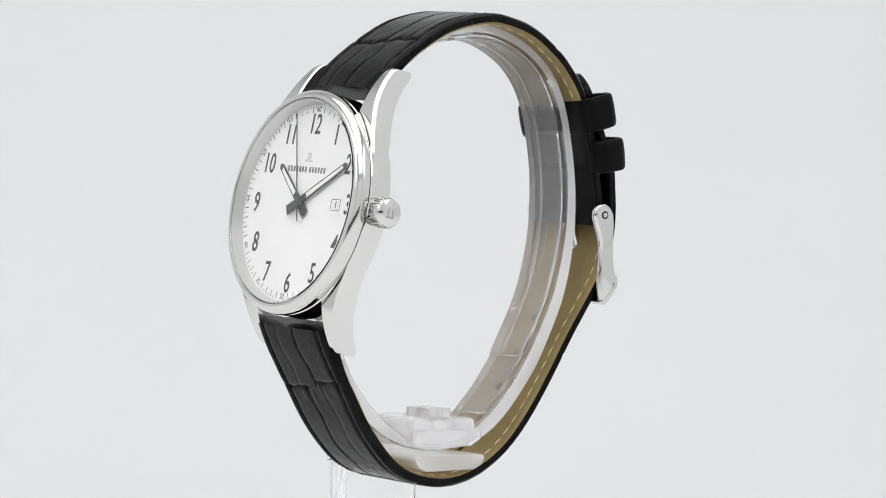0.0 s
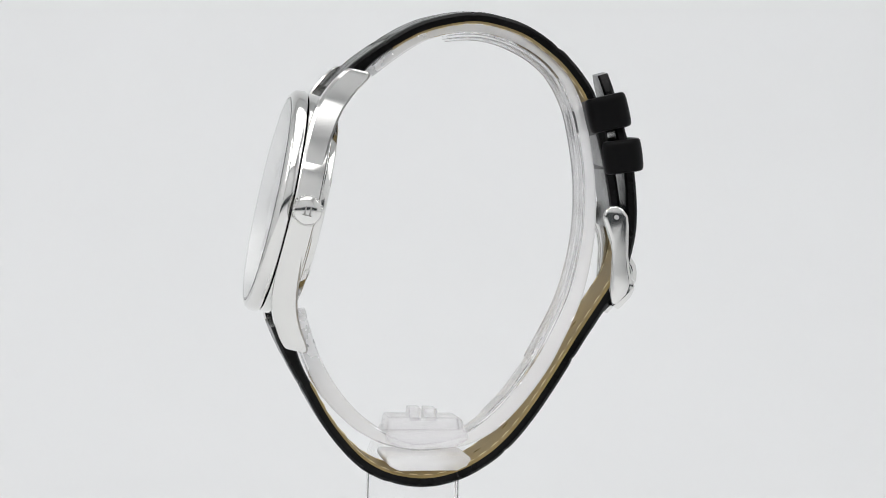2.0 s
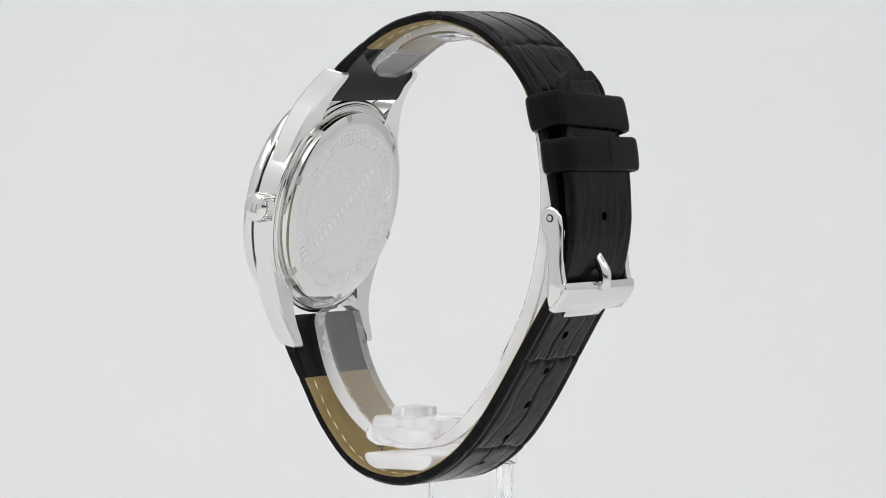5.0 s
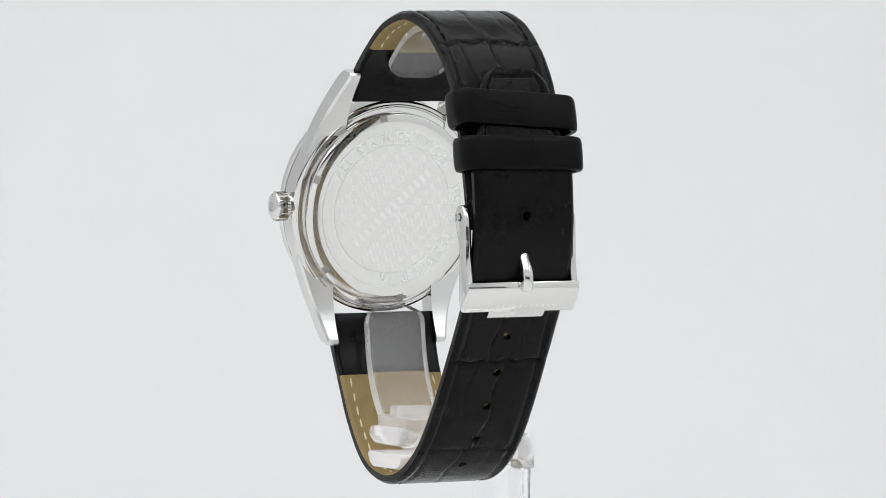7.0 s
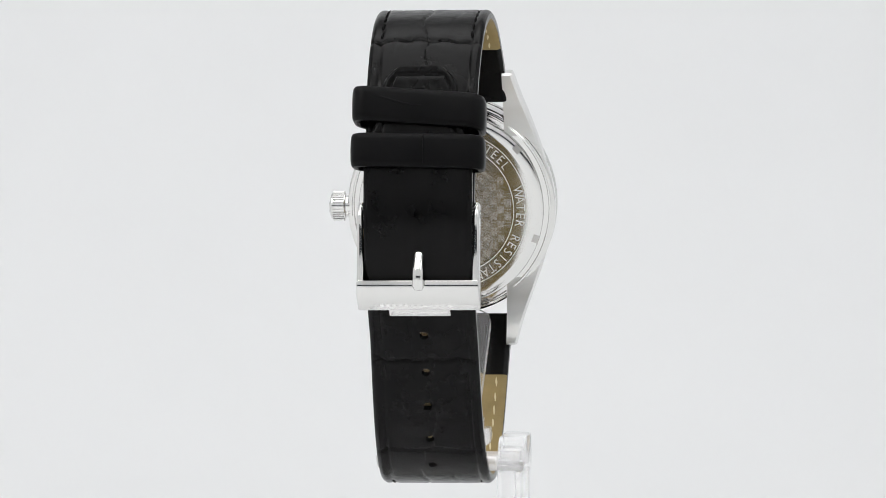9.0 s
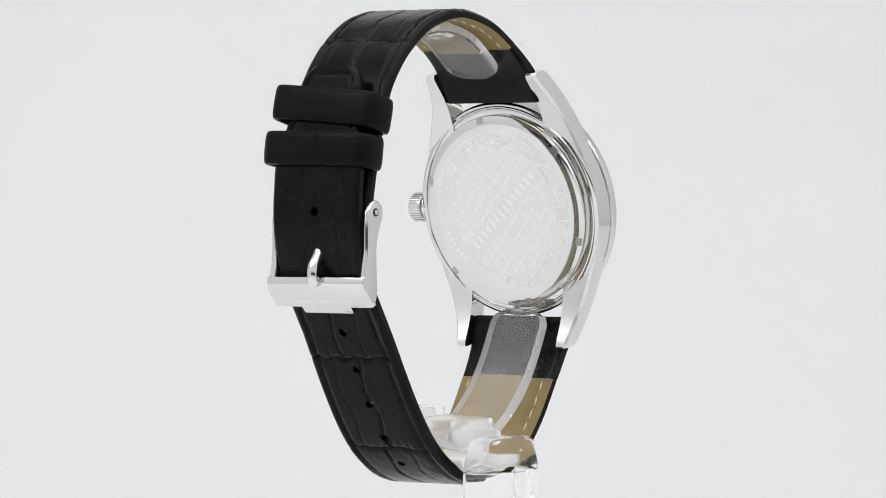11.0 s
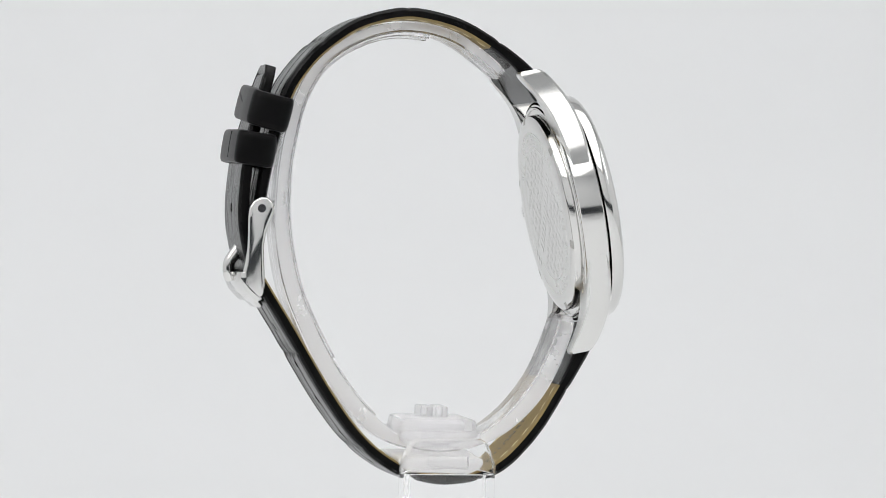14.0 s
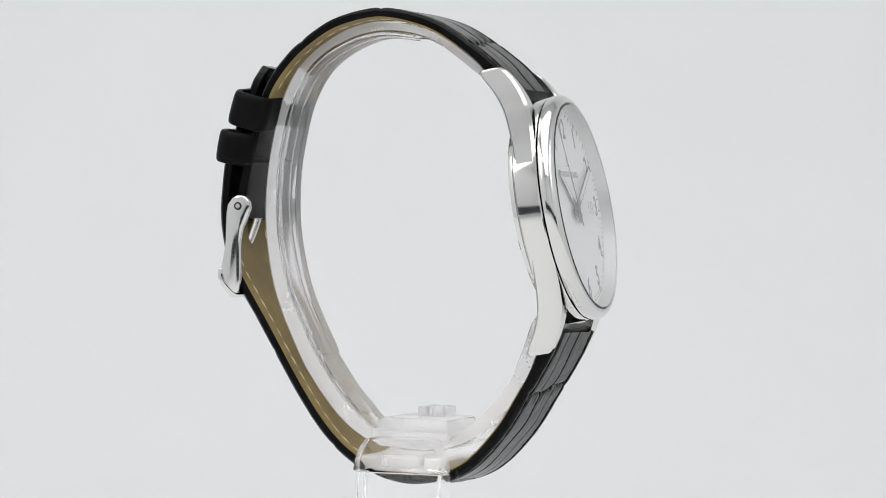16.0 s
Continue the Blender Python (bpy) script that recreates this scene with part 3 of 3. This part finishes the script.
def build_buckle():
    y0, y1 = -8.8, 12.1
    arm = [(33.2, 8.3), (34.1, 7.0), (34.3, 5.2), (34.3, 2.6), (34.3, 0.0), (34.6, -2.4), (35.0, -4.2), (35.2, -5.8), (34.2, -7.5), (32.6, -9.1), (31.4, -8.5), (31.1, -6.2), (31.3, -3.0), (31.4, 0.4), (31.0, 2.8), (30.1, 5.0), (29.6, 6.4), (29.8, 7.8), (30.8, 8.8), (32.1, 8.9)]
    frame_part = part("buckle_frame", prism(rounded(y0, y1, -1, 1, 0.3), -0.01, 0.01), STEEL, watch, "polished steel tang buckle", WATCH_UP)
    bm = prism([(35.4, -4.2), (35.5, -5.8), (34.7, -7.4), (32.7, -9.5), (31.5, -8.9), (33.7, -6.6), (34.2, -5.2), (34.2, -4.2)], y0, y1, "y", 0.3, 2)
    bm.to_mesh(frame_part.data)
    bm.free()
    frame_part.data.transform(Matrix.Scale(MM, 4))
    frame_part.data.materials.clear()
    frame_part.data.materials.append(STEEL)
    frame_part.data.polygons.foreach_set("use_smooth", [True] * len(frame_part.data.polygons))
    frame_part.data.set_sharp_from_angle(angle=radians(32))
    for y, o in ((y0, 1), (y1, -1)):
        part("buckle_arm", prism(arm, min(y, y + o * 1.3), max(y, y + o * 1.3), "y", 0.6, 4), STEEL, frame_part)
        # dark disc paints the shade of the hole round each pin tip
        part("pin_end", tube([(31.95, y - o * 0.06, 6.8), (31.95, y + o * 0.6, 6.8)], 0.72, 20), INK_AND_SHADE, frame_part, "dark disc painted as the shade in the pin socket")
        part("pin_tip", tube([(31.95, y - o * 0.16, 6.8), (31.95, y + o * 0.5, 6.8)], 0.44, 16), STEEL, frame_part, "bright pin tip")
    part("buckle_tab", prism([(33.4, -8.0), (32.7, -9.2), (31.3, -10.6), (30.6, -10.0), (32.0, -8.4), (32.8, -7.6)], -3.6, 7.0, "y", 0.3, 2), STEEL, frame_part)
    tagged(part("maker_mark", bars([(-6.3 + 1.05 * k, 0, 0.6, 0.75, 0) for k in range(13)], 0, 0.006), ETCHED, frame_part, "faint engraved maker's mark",
         Matrix(((0, 0.69, 0.725, 33.7 * MM), (1, 0, 0, 1.7 * MM), (0, 0.725, -0.69, -8.45 * MM), (0, 0, 0, 1)))), kind="stuff")
    part("pin", tube([(31.95, y0 + 0.4, 6.8), (31.95, y1 - 0.4, 6.8)], 0.7, 16), STEEL, frame_part)
    p, _, _ = smooth_curve([(31.95, 6.6), (33.0, 3.0), (34.2, 0.2), (35.4, -1.5), (36.1, -2.7), (36.2, -4.3), (35.8, -5.9)], 0.5)
    part("prong", tube([(x, 1.9, z) for x, z in p], [1.05] * (len(p) - 3) + [1.05, 0.95, 0.6], 14), STEEL, frame_part, "polished curved buckle prong")


build_case()
build_dial()
build_crown()
build_back()
hollow_back(0.22)
narrow_case(0.957)
build_strap()
fixed = keeper("fixed_keeper", (33.4, 14.5), (-0.146, 1), 5.9, -9.7, 13.1, 7.0, 0.03, "smooth black leather keeper loop")
free = keeper("free_keeper", (31.1, 21.5), (-0.25, 1), 6.2, -9.7, 13.0, 7.4, 0.085, "smooth black leather keeper loop, creased")
part("crease", tube([(3.74, -6.2, 5.2), (3.78, -3.4, 4.3), (3.79, -1.2, 3.6), (3.79, 0.6, 3.2), (3.78, 2.4, 3.0)], [0.05, 0.13, 0.14, 0.12, 0.04], 8), LOOP_LEATHER, free, "worn crease across the loop")
part("joint", tube([(3.53, 2.9, 0.7), (3.6, 2.9, 3.0), (3.53, 2.9, 5.3)], 0.1, 8), LOOP_LEATHER, fixed, "pressed joint line")
build_buckle()

# ---- the stand ----
stand = tagged(new("display_stand"), "clear acrylic watch stand with curved cuff and leg", "display stand")
STAND_UP = mm(0, 0, FLOOR)


def band(line, width, thick, centre, inset=0.0, outward=lambda f: 0.0, corner=0.55):
    """A clear band along a line, with rounded ends; outward adds thickness on its outer side."""
    q, tan, s = smooth_curve(line, 1.0)
    nrm = np.stack([-tan[:, 1], tan[:, 0]], 1)
    if ((q - q.mean(0)) * nrm).sum() < 0:
        nrm = -nrm
    bm = bmesh.new()
    rings = []
    for i in range(len(q)):
        d = min(s[i], s[-1] - s[i])
        r = width / 2 * corner
        W = width - (2 * r - 2 * math.sqrt(max(0.0, r * r - (r - d) ** 2)) if d < r else 0.0)
        W = max(W, width - 2 * r + 0.2)
        e, b = thick, min(0.3, thick * 0.3, width * 0.2)
        o = inset - outward(s[i] / s[-1])
        rings.append([bm.verts.new((q[i][0] - nrm[i][0] * k, centre(s[i] / s[-1]) + w, q[i][1] - nrm[i][1] * k)) for w, k in ((-W / 2 + b, o), (W / 2 - b, o), (W / 2, o + b), (W / 2, inset + e - b), (W / 2 - b, inset + e), (-W / 2 + b, inset + e), (-W / 2, inset + e - b), (-W / 2, o + b))])
    for a, b in zip(rings, rings[1:]):
        for k in range(8):
            bm.faces.new((a[k], a[(k + 1) % 8], b[(k + 1) % 8], b[k]))
    bm.faces.new(rings[0])
    bm.faces.new(rings[-1])
    return bm


# how far the cuff thickens towards the strap, along its length
CUFF_AT = [0.0, 0.2, 0.36, 0.5, 0.6, 0.69, 0.745, 0.8, 0.85, 0.9, 1.0]
CUFF_OUT = [0.5, 0.75, 0.8, 1.5, 1.8, 1.6, 0.4, 0.4, 1.4, 1.8, 1.6]


def build_stand():
    cuff = [(-11.8, 31.2), (-8.3, 34.1), (-3.25, 37.4), (1.75, 39.0), (6.7, 39.4), (11.6, 38.6), (16.5, 36.5), (20.4, 33.7), (23.2, 30.2), (25.5, 25.2), (26.8, 19.5), (27.7, 13.5), (27.8, 5.6),
            (26.9, -1.3), (25.1, -8.2), (22.5, -14.1), (19.4, -20.0), (15.3, -25.9), (11.3, -30.2), (6.2, -33.8), (0, -35.2), (-5.0, -34.8), (-9.2, -33.0), (-14.5, -28.7), (-19.3, -22.2), (-22.5, -14.2), (-23.1, -11.2)]
    parts = [part("cuff", band(cuff, 11.0, 1.25, lambda f: 1.1 + 2.4 * f ** 5, 0.0, lambda f: float(np.interp(f, CUFF_AT, CUFF_OUT))), ACRYLIC, stand, "clear curved acrylic cuff", STAND_UP)]
    parts[0].data.materials.append(BAR_ACRYLIC)         # the sawn edges are milky
    for p in parts[0].data.polygons:
        if abs(p.normal.y) > 0.8:
            p.material_index = 1
    part("cuff_pad", band(cuff[3:17], 9.6, 0.75, lambda f: 1.2 + 0.3 * f, 1.22, corner=0.08), ACRYLIC, parts[0], "clear inner pad of the cuff").visible_shadow = False
    part("cuff_pad_end", band(cuff[16:19], 9.4, 0.4, lambda f: 1.5, 1.22, corner=0.08), ACRYLIC, parts[0], "thinner end of the clear pad").visible_shadow = False
    part("cuff_rib", band(cuff[3:17], 0.7, 0.5, lambda f: 2.1 + 0.4 * f, 1.85), ACRYLIC, parts[0], "thin raised rib").visible_shadow = False
    block = [(-7.4, -33.6), (-7.2, -30.1), (-6.7, -29.6), (5.4, -29.6), (5.9, -30.1), (6.2, -33.4), (3.0, -34.9), (-4.5, -35.0)]
    parts.append(part("clamp_block", prism(block, -6.4, 9.6, "y", 0.45, 2), FROSTED, stand, "", STAND_UP))
    for y0, y1 in ((-7.8, -6.2), (9.4, 11.0)):
        parts.append(part("clamp_lip", prism([(-8.0, -33.6), (-7.6, -31.6), (6.4, -31.4), (6.8, -33.2), (4.6, -34.6), (-5.6, -34.8)], y0, y1, "y", 0.6, 3), FROSTED, stand, "", STAND_UP))
    for x0, x1 in ((-3.6, -1.4), (-0.9, 1.3)):
        parts.append(part("clamp_tooth", box(x0, x1, -5.6, 1.4, -30.2, -27.9, 0.3, 2), FROSTED, stand, "", STAND_UP))
    bar = [(-7.3, -36.1), (6.8, -36.0), (7.2, -36.4), (7.2, -36.9), (6.5, -37.9), (4.9, -38.7), (-5.3, -38.95), (-6.9, -38.2), (-7.7, -37.1), (-7.7, -36.5)]
    parts.append(part("cross_bar", prism(bar, -8.0, 13.2, "y", 0.4, 2), BAR_ACRYLIC, stand, "", STAND_UP))
    channel = [(7.3, 13.4), (7.3, 16.2), (6.6, 17.5), (5.0, 18.0), (-7.0, 18.0), (-8.6, 17.5), (-9.3, 16.2), (-9.3, 13.4), (-7.7, 13.4), (-7.7, 15.8), (-7.0, 16.5), (5.0, 16.5), (5.7, 15.8), (5.7, 13.4)]
    parts.append(part("leg", prism(channel, -76.6, -38.65, "z", 0.25, 2), LEG_ACRYLIC, stand, "clear channel-shaped leg", STAND_UP))
    head = [(7.3, -38.6), (7.1, -37.0), (6.5, -35.0), (5.6, -33.3), (4.4, -32.6), (-6.4, -32.4), (-7.6, -33.1), (-8.4, -35.0), (-9.1, -37.0), (-9.3, -38.6), (-6.0, -37.9), (-1.0, -37.6), (4.0, -37.9)]
    parts.append(part("leg_head", prism(head, 13.4, 18.0, "y", 0.4, 3), LEG_ACRYLIC, stand, "", STAND_UP))
    parts.append(part("head_pin", prism([(-4.6, -37.4), (-4.6, -35.6), (2.2, -35.6), (2.2, -37.4)], 13.2, 16.8, "y", 0.3, 2), FROSTED, stand, "", STAND_UP))
    parts.append(part("foot", prism(rounded(-32, 30, -26, 34, 6), -79.9, -76.5, "z", 0.6, 2), ACRYLIC, stand, "clear flat foot plate", STAND_UP))
    for p in parts:
        p.visible_shadow = False


build_stand()


def motions():
    times = [0.5 * k for k in range(33)]
    turn = [float(a) for a in np.polyval(np.polyfit(TURN_TIMES, TURN_ANGLES, 5), times)]
    walk(watch, [(t, pose(0, 0, WATCH_BASE * MM, 0, 0, a)) for t, a in zip(times, turn)])
    walk(stand, [(t, pose(0, 0, 0, 0, 0, a)) for t, a in zip(times, turn)])


motions()
